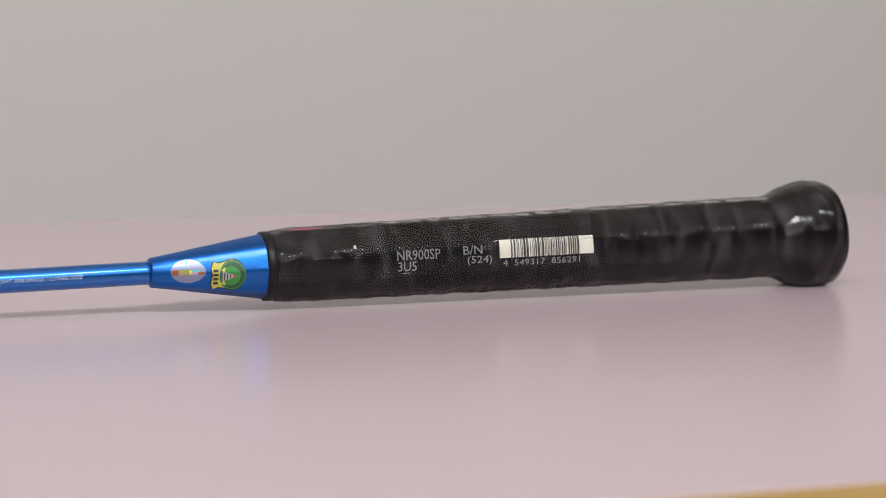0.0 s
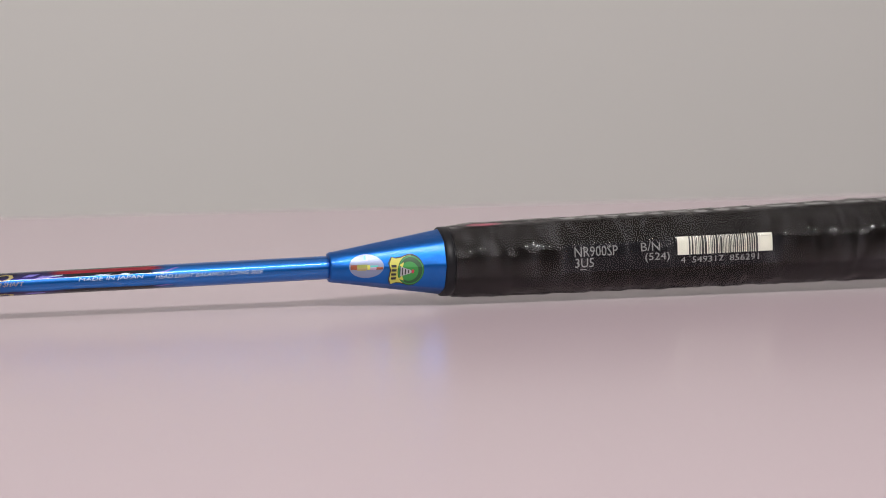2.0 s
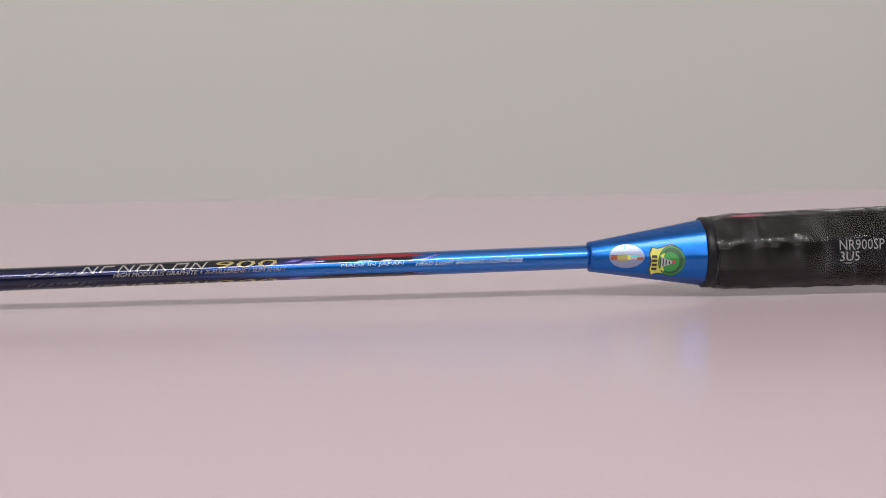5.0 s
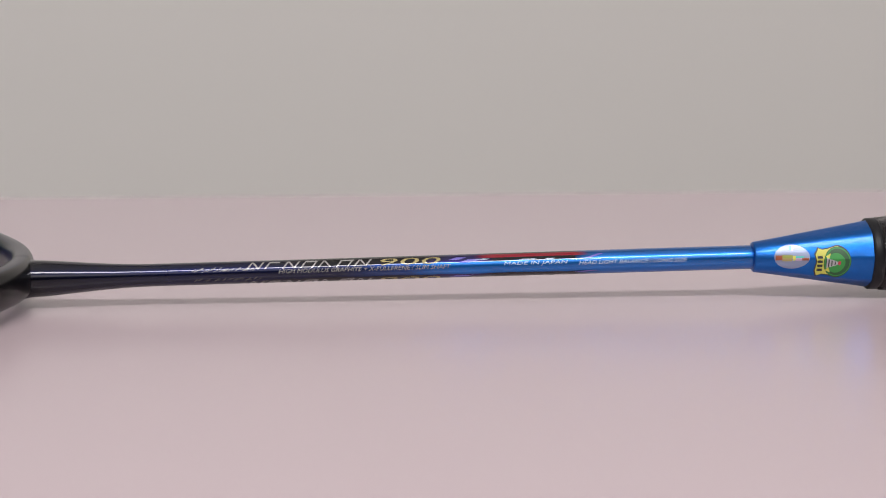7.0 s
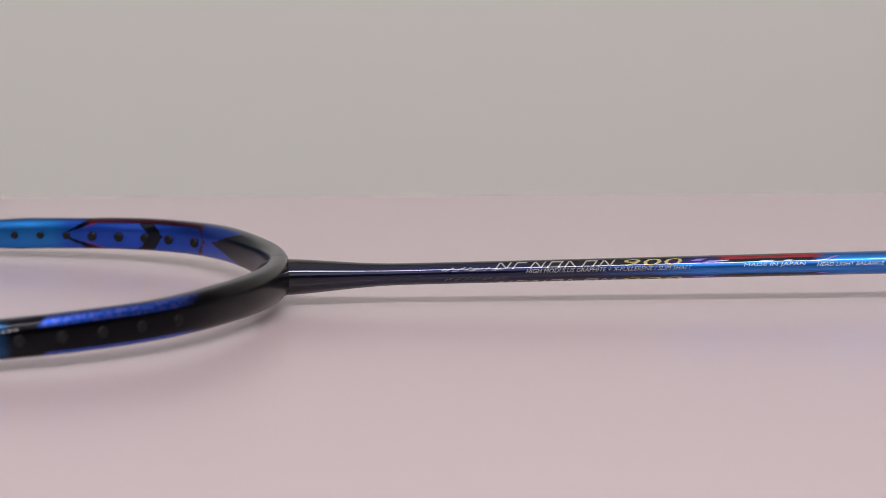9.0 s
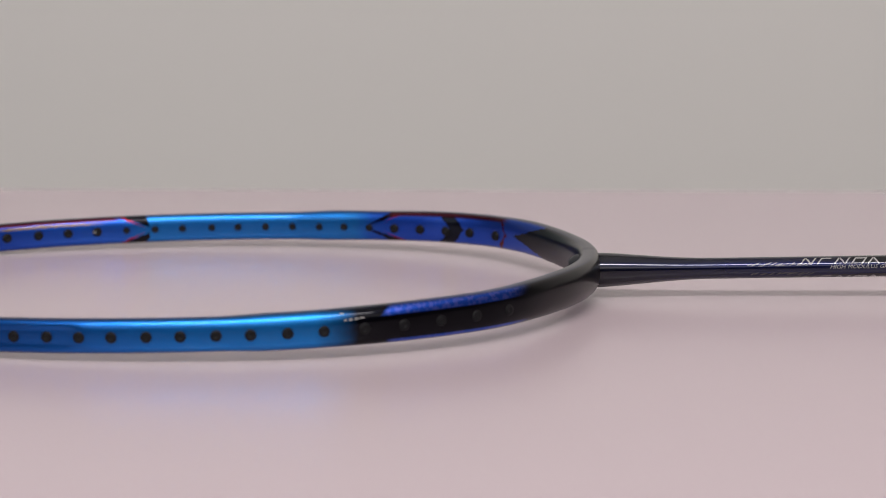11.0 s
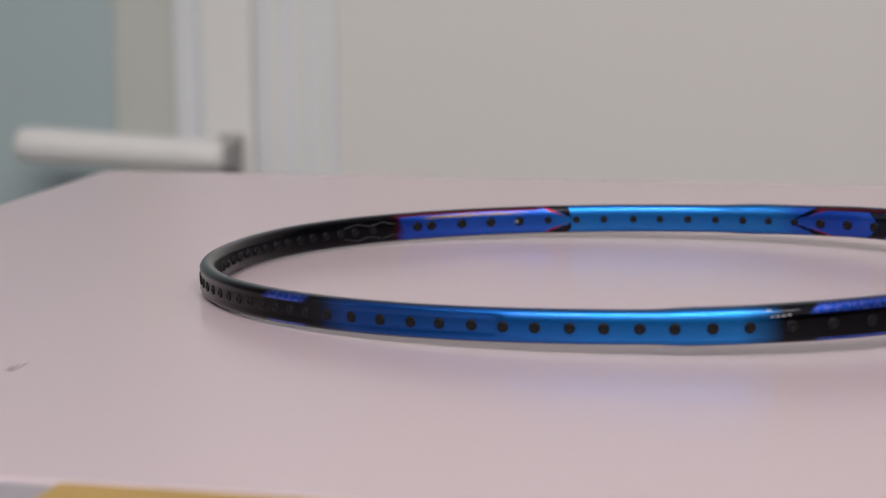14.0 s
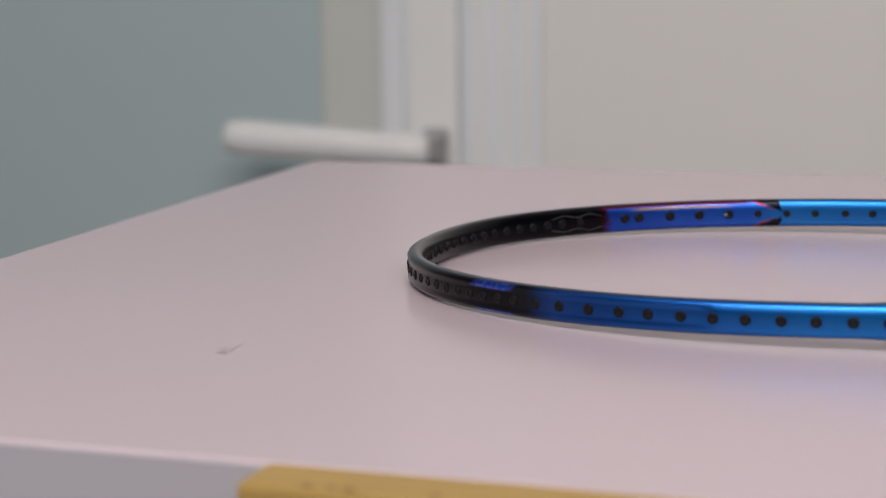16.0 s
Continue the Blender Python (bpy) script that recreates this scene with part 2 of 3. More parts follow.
def film_material():
    mat = bpy.data.materials.new("clear_film")
    mat.use_nodes = True
    nt = mat.node_tree
    for n in list(nt.nodes):
        nt.nodes.remove(n)
    out = nt.nodes.new("ShaderNodeOutputMaterial")
    mix = nt.nodes.new("ShaderNodeMixShader")
    clear = nt.nodes.new("ShaderNodeBsdfTransparent")
    gloss = nt.nodes.new("ShaderNodeBsdfGlossy")
    gloss.inputs["Roughness"].default_value = 0.07
    fres = nt.nodes.new("ShaderNodeFresnel")
    fres.inputs["IOR"].default_value = 1.47
    co = nt.nodes.new("ShaderNodeTexCoord")
    mp = nt.nodes.new("ShaderNodeMapping")
    mp.inputs["Scale"].default_value = (680, 170, 170)
    nz = nt.nodes.new("ShaderNodeTexNoise")
    nz.inputs["Scale"].default_value = 1.0
    nz.inputs["Detail"].default_value = 0.5
    bp = nt.nodes.new("ShaderNodeBump")
    bp.inputs["Strength"].default_value = 1.0
    bp.inputs["Distance"].default_value = 0.0006
    nt.links.new(co.outputs["Object"], mp.inputs["Vector"])
    nt.links.new(mp.outputs["Vector"], nz.inputs["Vector"])
    nt.links.new(nz.outputs["Fac"], bp.inputs["Height"])
    nt.links.new(bp.outputs["Normal"], gloss.inputs["Normal"])
    nt.links.new(bp.outputs["Normal"], fres.inputs["Normal"])
    nt.links.new(fres.outputs[0], mix.inputs[0])
    nt.links.new(clear.outputs[0], mix.inputs[1])
    nt.links.new(gloss.outputs[0], mix.inputs[2])
    # milky creases where the plastic is folded; their grey also paints in reflected smears
    milk = nt.nodes.new("ShaderNodeBsdfDiffuse")
    milk.inputs["Color"].default_value = (0.55, 0.53, 0.56, 1)
    mp2 = nt.nodes.new("ShaderNodeMapping")
    mp2.inputs["Scale"].default_value = (260, 90, 70)
    mp2.inputs["Rotation"].default_value = (0, 0.35, 0)
    nz2 = nt.nodes.new("ShaderNodeTexNoise")
    nz2.inputs["Scale"].default_value = 1.0
    nz2.inputs["Detail"].default_value = 4
    nz2.inputs["Distortion"].default_value = 0.8
    nt.links.new(co.outputs["Object"], mp2.inputs["Vector"])
    nt.links.new(mp2.outputs["Vector"], nz2.inputs["Vector"])
    fold = ramp(nt, nz2.outputs["Fac"], ((0.0, (0, 0, 0)), (0.49, (0, 0, 0)), (0.58, (0.025, 0.025, 0.025)), (0.70, (0.07, 0.07, 0.07))))
    mix2 = nt.nodes.new("ShaderNodeMixShader")
    nt.links.new(fold, mix2.inputs[0])
    nt.links.new(mix.outputs[0], mix2.inputs[1])
    nt.links.new(milk.outputs[0], mix2.inputs[2])
    nt.links.new(mix2.outputs[0], out.inputs["Surface"])
    return mat


M_FILM = film_material()
M_SHAFT = paint("shaft_lacquer", shaft_paint, 1.0, 1.50, 0.02)
M_HEAD = paint("frame_lacquer", frame_paint, 0.42, 1.40, 0.04)
M_CONE = material("blue_metallic_cone", (0.009, 0.122, 0.45), 0.40, metal=0.95, coat=0.35, coat_rough=0.16, vary=0.14, scale=260, bump=0.5, bump_scale=420, bump_dist=0.0003)
M_THROAT = material("matt_grey_throat", (0.020, 0.020, 0.022), 0.5)


# ---- builders ----
def mesh_of(name, bm, mat, smooth=True):
    me = bpy.data.meshes.new(name)
    bm.normal_update()
    bm.to_mesh(me)
    bm.free()
    me.materials.append(mat)
    if smooth:
        me.polygons.foreach_set("use_smooth", [True] * len(me.polygons))
    return me


def part(name, bm, mat, parent=None, label="", smooth=False, m=None):
    ob = new(name, mesh_of(name, bm, mat, smooth))
    if parent is not None:
        ob.parent = parent
    if m is not None:
        ob.matrix_basis = m
    return tagged(ob, label)


def box(x0, x1, y0, y1, z0, z1, bevel=0.0, segs=2, bm=None):
    bm2 = bmesh.new()
    bmesh.ops.create_cube(bm2, size=1, matrix=Matrix.Translation(((x0 + x1) / 2, (y0 + y1) / 2, (z0 + z1) / 2)) @ Matrix.Diagonal((x1 - x0, y1 - y0, z1 - z0, 1)))
    if bevel:
        bmesh.ops.bevel(bm2, geom=bm2.edges[:], offset=bevel, segments=segs, profile=0.6, affect="EDGES", clamp_overlap=True)
    return bm2


def lathe(profile, around=48, section=None, closed_ends=True):
    """A body along x. profile: (x, radius); section(angle, x): factor on the radius."""
    bm = bmesh.new()
    rings = []
    for x, r in profile:
        ring = []
        for k in range(around):
            a = 2 * math.pi * k / around
            f = section(a, x) if section else 1.0
            ring.append(bm.verts.new((x, r * f * math.cos(a), r * f * math.sin(a))))
        rings.append(ring)
    for p, q in zip(rings, rings[1:]):
        for k in range(around):
            bm.faces.new((p[k], p[(k + 1) % around], q[(k + 1) % around], q[k]))
    if closed_ends:
        bm.faces.new(rings[0][::-1])
        bm.faces.new(rings[-1])
    bmesh.ops.recalc_face_normals(bm, faces=bm.faces[:])
    return bm


# ---- the room ----
def slab(name, *dims, mat=M_WALL):
    return tagged(part(name, box(*dims), mat), kind="structure")


Z_FLOOR, Z_CEIL, Y_BACK = -0.74, 1.75, 0.96
slab("floor", -2.2, 2.8, -2.9, 1.3, Z_FLOOR - 0.1, Z_FLOOR, mat=M_FLOOR)
slab("ceiling", -2.2, 2.8, -2.9, 1.3, Z_CEIL, Z_CEIL + 0.1, mat=M_CEIL)
slab("wall_north", -0.232, 2.7, Y_BACK, Y_BACK + 0.12, Z_FLOOR, Z_CEIL)
slab("wall_north_left", -2.1, -1.30, Y_BACK, Y_BACK + 0.12, Z_FLOOR, Z_CEIL)
slab("wall_above_door", -1.30, -0.232, Y_BACK, Y_BACK + 0.12, 1.36, Z_CEIL)
slab("wall_west", -2.1, -2.0, -2.8, Y_BACK, Z_FLOOR, Z_CEIL, mat=M_REAR)
slab("wall_east", 2.6, 2.7, -2.8, Y_BACK, Z_FLOOR, Z_CEIL, mat=M_REAR)
slab("wall_south", -2.0, 2.6, -2.9, -2.8, Z_FLOOR, Z_CEIL, mat=M_REAR)

door = tagged(new("door_1"), "closed pale blue-grey door in a white frame with a lever handle", "door", kind="structure")
part("door_leaf", box(-1.20, -0.432, Y_BACK + 0.030, Y_BACK + 0.070, Z_FLOOR + 0.01, 1.30, 0.002), M_DOOR, door)
part("door_border", box(-0.4315, -0.3675, Y_BACK + 0.026, Y_BACK + 0.070, Z_FLOOR + 0.01, 1.30, 0.004), M_RAIL, door, "pale green-grey border strip")
part("door_core", box(-0.372, -0.298, Y_BACK + 0.012, Y_BACK + 0.068, Z_FLOOR + 0.01, 1.30), M_FRAME, door)
part("door_stile", box(-0.347, -0.304, Y_BACK + 0.004, Y_BACK + 0.070, Z_FLOOR + 0.01, 1.30, 0.004), M_STILE, door, "off-white stile")
part("door_bead", box(-0.366, -0.352, Y_BACK + 0.006, Y_BACK + 0.070, Z_FLOOR + 0.01, 1.30, 0.003), M_FRAME, door)
part("door_jamb", box(-0.300, -0.233, Y_BACK + 0.002, Y_BACK + 0.120, Z_FLOOR, 1.36, 0.003), M_FRAME, door)
part("door_jamb", box(-1.298, -1.202, Y_BACK + 0.002, Y_BACK + 0.120, Z_FLOOR, 1.36, 0.003), M_FRAME, door)
part("door_head", box(-1.201, -0.301, Y_BACK + 0.002, Y_BACK + 0.120, 1.302, 1.36, 0.003), M_FRAME, door)
for gx in (-0.287, -0.266, -0.249):
    part("jamb_bead", box(gx, gx + 0.006, Y_BACK - 0.001, Y_BACK + 0.004, Z_FLOOR, 1.36, 0.001), M_STILE, door)
handle = part("door_handle", box(-0.330, -0.312, Y_BACK - 0.012, Y_BACK + 0.004, -0.16, -0.060, 0.004), M_DARK, door, "dark grey handle plate")
lever_bm = lathe([(-0.170, 0.0085), (-0.168, 0.0122), (-0.162, 0.0142), (-0.150, 0.0148), (-0.110, 0.0142), (-0.060, 0.0132), (-0.020, 0.0128), (0.000, 0.0120), (0.004, 0.0080)], 28)
part("lever", lever_bm, M_LEVER, handle, "pale satin metal lever", smooth=True, m=Matrix.Translation((-0.318, Y_BACK - 0.042, -0.0745)) @ Matrix.Rotation(radians(2.6), 4, "Y"))
part("lever_neck", box(-0.331, -0.313, Y_BACK - 0.045, Y_BACK - 0.010, -0.086, -0.064, 0.006, 3), M_DARK, handle)

# ---- the table ----
def askew(bm):
    """The table's front edge comes a little forward towards the right."""
    for v in bm.verts:
        if v.co.y < 0:
            v.co.y -= 0.026 * (v.co.x - 0.13)
    return bm


table = tagged(new("table"), "pale pinkish white laminate table with a worn smooth top", "table")
X0, X1, YF, YB = -0.142, 1.36, -0.243, 0.257
part("tabletop", askew(box(X0, X1, YF, YB, -0.030, 0.0, 0.0006, 1)), M_TABLE, table, smooth=False)
part("edge_band", askew(box(X0, X1, YF - 0.0015, YF, -0.030, -0.0008)), M_EDGE, table, "bluish white edge band")
part("front_panel", askew(box(X0 + 0.03, X1 - 0.03, YF - 0.0010, YF + 0.022, -0.20, -0.030)), M_EDGE, table, "bluish white front panel")
for lx in (X0 + 0.05, X1 - 0.05):
    for ly in (YF + 0.06, YB - 0.05):
        part("leg", box(lx - 0.02, lx + 0.02, ly - 0.02, ly + 0.02, Z_FLOOR, -0.030, 0.003), M_EDGE, table)
scuff_rng = random.Random(3)
scuff = bmesh.new()
for k in range(6):
    sx, sy = -0.0065 + scuff_rng.uniform(-0.0022, 0.0022), -0.139 + scuff_rng.uniform(-0.005, 0.005)
    a = 1.2 + scuff_rng.uniform(-0.3, 0.3)
    d, n = Vector((math.cos(a), math.sin(a), 0)) * scuff_rng.uniform(0.0012, 0.0024), Vector((-math.sin(a), math.cos(a), 0)) * 0.0004
    c = Vector((sx, sy, 0.0002))
    scuff.faces.new([scuff.verts.new(q) for q in (c - d, c + n, c + d, c - n)])
part("scuff_mark", scuff, M_SCUFF, table, "faint grey scuff")
board = part("wooden_board", askew(box(0.050, 0.85, YF - 0.0190, YF - 0.0018, -0.12, 0.0006, 0.0012, 2)), M_WOOD)
tagged(board, "yellow varnished wooden board along the table's front edge", "board")

for kx, ky, kr in ((0.0650, 0.0172, 0.0013), (0.0700, 0.0168, 0.0010), (0.0742, 0.0174, 0.0014), (0.0920, 0.0165, 0.0011)):
    knot = bmesh.new()
    knot.faces.new([knot.verts.new((kx + kr * (1 + 0.2 * math.sin(3 * t)) * math.cos(t), YF - ky + 0.7 * kr * math.sin(t), 0.0008)) for t in [2 * math.pi * j / 14 for j in range(14)]])
    part("knot", askew(knot), M_KNOT, board, "dark brown knot")

# ---- the racket ----
# Own axes: x from the head's tip to the butt, z up, y across; the shaft's axis is z = 0.
racket = tagged(new("badminton_racket"), "unstrung blue and black badminton racket lying on the table", "racket")
SLOPE = math.atan(0.0184)
racket.matrix_basis = Matrix.Translation((0, 0, 0.0041)) @ Matrix.Rotation(-SLOPE, 4, "Y")

def smooth_step(a, b, v):
    u = min(1, max(0, (v - a) / (b - a)))
    return u * u * (3 - 2 * u)


LIFT = 0.0008
PEAK, HALF, TIP, THROAT = 0.134, 0.0978, 0.003, 0.2540


def outline(s):
    """The tube's middle line; s runs from 0 at the throat along the near side (y < 0) to 0.5 at the tip and back along the far side."""
    th = 2 * math.pi * s
    c, n = math.cos(th), math.sin(th)
    p = 2.23 - 0.22 * smooth_step(0.70, 1.0, c) if c > 0 else 2.13
    a = (THROAT - PEAK) if c > 0 else (PEAK - TIP)
    return Vector((PEAK + a * math.copysign(abs(c) ** (2 / p), c), -HALF * math.copysign(abs(n) ** (2 / p), n), 0))


def even_outline(count):
    pts = [outline(i / 4000) for i in range(4000)]
    run = [0.0]
    for i in range(4000):
        run.append(run[-1] + (pts[(i + 1) % 4000] - pts[i]).length)
    out, j = [], 0
    for k in range(count):
        want = run[-1] * k / count
        while run[j + 1] < want:
            j += 1
        f = (want - run[j]) / max(1e-9, run[j + 1] - run[j])
        out.append(pts[j].lerp(pts[(j + 1) % 4000], f))
    return out


def raised(c, mean, twist):
    """The head's throat half sits a little higher, its far side most."""
    return smooth_step(0.150, 0.215, c.x) * (1 - 0.8 * smooth_step(0.235, 0.2528, c.x)) * (mean + twist * (1 if c.y > 0 else -1))


def far_lift(c):
    """The far rail lies a trace higher than the near one."""
    return 0.0003 * (1 - smooth_step(0.165, 0.19, c.x)) * smooth_step(0.0, 0.05, c.y)


def tube_size(x):
    """Half height and half thickness of the tube."""
    hz = 0.00470 + 0.0004 * smooth_step(0.152, 0.166, x) + 0.0003 * smooth_step(0.17, 0.215, x) + 0.0003 * smooth_step(0.22, 0.25, x)
    hr = 0.0029 + 0.0006 * smooth_step(0.152, 0.164, x) - 0.0003 * smooth_step(0.19, 0.21, x) + 0.0003 * smooth_step(0.240, 0.252, x)
    return hz, hr


def head_tube():
    n, around = 420, 28
    mid = even_outline(n)
    verts, faces, lie, rise, inner = [], [], [], [], []
    for i, c in enumerate(mid):
        tan = (mid[(i + 1) % n] - mid[i - 1]).normalized()
        out = Vector((tan.y, -tan.x, 0))
        if out.dot(c - Vector((PEAK, 0, 0))) < 0:
            out = -out
        hz, hr = tube_size(c.x)
        hz += 0.6 * far_lift(c)
        for k in range(around):
            a = 2 * math.pi * k / around
            ca, sa = math.cos(a), math.sin(a)
            r = hr * math.copysign(abs(ca) ** 0.62, ca)
            z = hz * math.copysign(abs(sa) ** 0.80, sa)
            # shallow channel for the grommet strip on the outside, from the tip to the widest part
            if ca > 0 and abs(sa) < 0.50:
                r -= 0.0006 * (1 - smooth_step(0.112, 0.116, c.x))
            verts.append(c + out * r + Vector((0, 0, z + LIFT + far_lift(c) + raised(c, 0.0009, 0.0004))))
            lie.append(c.x)
            rise.append(0.5 + 0.5 * z / hz)
            inner.append(1.0 if ca < -0.08 else 0.0)
    for i in range(n):
        for k in range(around):
            a, b = i * around + k, i * around + (k + 1) % around
            c, d = ((i + 1) % n) * around + k, ((i + 1) % n) * around + (k + 1) % around
            faces.append((a, c, d, b))
    me = bpy.data.meshes.new("head_frame")
    me.from_pydata(verts, [], faces)
    for name, vals in (("lie", lie), ("rise", rise), ("inner", inner)):
        at = me.attributes.new(name, "FLOAT", "POINT")
        at.data.foreach_set("value", vals)
    me.polygons.foreach_set("use_smooth", [True] * len(faces))
    me.materials.append(M_HEAD)
    bm = bmesh.new()
    bm.from_mesh(me)
    bmesh.ops.recalc_face_normals(bm, faces=bm.faces[:])
    bm.to_mesh(me)
    bm.free()
    ob = new("head_frame", me)
    ob.parent = racket
    return tagged(ob, "glossy blue, violet and black lacquered oval head frame")


head = head_tube()



def shaft_radius(x):
    return 0.00305 + 0.00025 * smooth_step(0.32, 0.44, x) + 0.0021 * (1 - smooth_step(0.252, 0.292, x)) ** 1.3


def shaft_body():
    prof = []
    for i in range(81):
        x = 0.2530 + (0.4545 - 0.2530) * i / 80
        prof.append((x, shaft_radius(x)))
    bm = lathe(prof, 40)
    me = mesh_of("shaft", bm, M_SHAFT)
    lie = [v.co.x for v in me.vertices]
    rise = [0.5 + 0.5 * v.co.z / max(1e-6, math.hypot(v.co.y, v.co.z)) for v in me.vertices]
    for name, vals in (("lie", lie), ("rise", rise)):
        me.attributes.new(name, "FLOAT", "POINT").data.foreach_set("value", vals)
    ob = new("shaft", me)
    ob.parent = racket
    return tagged(ob, "slim lacquered shaft fading from black to metallic blue")


shaft = shaft_body()
throat_bm = lathe([(0.2480, 0.0030), (0.2495, 0.0042), (0.2520, 0.0051), (0.2545, 0.0053), (0.2560, 0.00515)], 32)
joint = part("throat_joint", throat_bm, M_THROAT, racket, "matt dark grey throat joint", smooth=True)

CONE0, CONE1 = 0.4536, 0.4866


def cone_section(a, x):
    """Round at the shaft, eight-sided with flat faces towards the grip."""
    k = 0.62 * smooth_step(CONE0 - 0.002, CONE0 + 0.014, x)
    w = math.pi / 4
    b = a % w - w / 2
    return (1 - k) + k * (math.cos(w / 2) / math.cos(b)) / 0.975


def cone_radius(x):
    return 0.0042 + (0.0094 - 0.0042) * (max(0.0, x - CONE0) / (CONE1 - CONE0)) ** 1.02


cone_bm = lathe([(CONE0 - 0.0006, 0.0034), (CONE0 - 0.0003, 0.0040), (CONE0, 0.0042)] + [(CONE0 + (CONE1 - CONE0) * i / 16, cone_radius(CONE0 + (CONE1 - CONE0) * i / 16)) for i in range(1, 17)], 64, cone_section)
cone = part("cone", cone_bm, M_CONE, racket, "metallic blue eight-sided cone cap", smooth=True)
cone.data.set_sharp_from_angle(angle=radians(40))

def grip_section(a, x):
    w = math.pi / 4
    b = (a + w / 2) % w - w / 2
    octo = (math.cos(w / 2) / math.cos(b)) / 0.965
    k = 0.50 * (1 - smooth_step(0.645, 0.657, x))
    turn = ((x - 0.486) / 0.0118 - a / (2 * math.pi)) % 1.0
    ridge = 0.040 * (turn if turn < 0.85 else (1 - turn) / 0.15 * 0.85) * smooth_step(0.487, 0.495, x)
    return (1 - k) + k * octo + ridge - 0.012


def grip_radius(x):
    r = 0.0095 + 0.0004 * smooth_step(0.487, 0.495, x) + 0.0019 * (min(x, 0.645) - 0.490) / 0.155
    r += 0.0041 * smooth_step(0.644, 0.6580, x) - 0.0003 * smooth_step(0.6600, 0.6615, x)
    return r


gp = [(0.4862 + (0.6622 - 0.4862) * i / 260, grip_radius(0.4862 + (0.6622 - 0.4862) * i / 260)) for i in range(261)]
gp += [(0.6622 + 0.0042 * math.sin(t), grip_radius(0.6622) * (0.89 + 0.11 * math.cos(t))) for t in [math.pi / 2 * j / 10 for j in range(1, 11)]]
grip = part("grip", lathe(gp, 96, grip_section), M_GRIP, racket, "black spiral-wrapped grip in clear shrink plastic", smooth=True)


def film_section(a, x):
    w = math.pi / 4
    b = (a + w / 2) % w - w / 2
    k = 0.40 * (1 - smooth_step(0.640, 0.655, x))
    base = (1 - k) + k * (math.cos(w / 2) / math.cos(b)) / 0.965
    w = 0.9 * noise.noise(Vector((x * 420, math.cos(a) * 2.6, math.sin(a) * 2.6))) + 0.7 * noise.noise(Vector((x * 160 + 9 + 1.5 * a, math.cos(a) * 5, math.sin(a) * 5)))
    turn = ((x - 0.486) / 0.0118 - a / (2 * math.pi)) % 1.0
    step = 0.020 * smooth_step(0.0, 0.8, turn) * (1 - smooth_step(0.86, 1.0, turn))
    fine = noise.noise(Vector((x * 480 + 2 * a, math.cos(a) * 4, math.sin(a) * 4)))
    return base + (0.066 - 0.030 * smooth_step(0.636, 0.655, x)) * smooth_step(0.4866, 0.489, x) + (0.018 + 0.008 * (1 - smooth_step(0.497, 0.522, x))) * w + step + 0.008 * fine + 0.010 * noise.noise(Vector((x * 760, 0.8 * math.cos(a), 0.8 * math.sin(a))))


fp = [(0.4866 + (0.6622 - 0.4866) * i / 420, grip_radius(0.4866 + (0.6622 - 0.4866) * i / 420)) for i in range(421)]
fp += [(x + 0.0002, r) for x, r in gp[261:]]
film = part("plastic_film", lathe(fp, 128, film_section), M_FILM, racket, "clear crinkled shrink plastic over the grip", smooth=True)
film.visible_shadow = False
collar = part("grip_collar", lathe([(0.4852, 0.0094), (0.4855, 0.00985), (0.4876, 0.00995), (0.4882, 0.0095)], 64), M_BLACK, racket, "black tape ring", smooth=True)


# ---- prints and stickers on the racket ----
def cone_face(x, z):
    r, a = cone_radius(x), 0.0
    for _ in range(12):
        a = math.asin(max(-0.98, min(0.98, z / (r * cone_section(a, x)))))
    return -r * cone_section(a, x) * math.cos(a)


def grip_face(x, z):
    # just over the eight-sided wrap
    a = math.asin(max(-1.0, min(1.0, z / grip_radius(x))))
    b = (a + math.pi / 8) % (math.pi / 4) - math.pi / 8
    return -grip_radius(x) * (0.533 + 0.5 * (math.cos(math.pi / 8) / math.cos(b)) / 0.965) * math.cos(a)


def lay(bm, face, lift, cuts=0.0005):
    """Presses a flat (x, 0, z) mesh on a curved face of the racket."""
    zs = [v.co.z for v in bm.verts]
    z = math.ceil(min(zs) / cuts) * cuts
    while z < max(zs):
        bmesh.ops.bisect_plane(bm, geom=bm.verts[:] + bm.edges[:] + bm.faces[:], plane_co=(0, 0, z), plane_no=(0, 0, 1), dist=1e-7)
        z += cuts
    for v in bm.verts:
        v.co.y = face(v.co.x, v.co.z) - lift
    bmesh.ops.recalc_face_normals(bm, faces=bm.faces[:])
    if sum(f.normal.y * f.calc_area() for f in bm.faces) > 0:
        bmesh.ops.reverse_faces(bm, faces=bm.faces[:])
    return bm


def flat(polys):
    bm = bmesh.new()
    for poly in polys:
        bm.faces.new([bm.verts.new((x, 0, z)) for x, z in poly])
    return bm


def rect(x0, x1, z0, z1, lean=0.0):
    return [(x0, z0), (x1, z0), (x1 + lean, z1), (x0 + lean, z1)]


def oval(cx, cz, rx, rz, n=40, a0=0.0, a1=2 * math.pi):
    return [(cx + rx * math.cos(a0 + (a1 - a0) * k / n), cz + rz * math.sin(a0 + (a1 - a0) * k / n)) for k in range(n)]


def ring_polys(cx, cz, rx, rz, inner, n=40):
    out = []
    for k in range(n):
        a, b = 2 * math.pi * k / n, 2 * math.pi * (k + 1) / n
        out.append([(cx + rx * f * math.cos(t), cz + rz * f * math.sin(t)) for f, t in ((1, a), (1, b), (inner, b), (inner, a))])
    return out


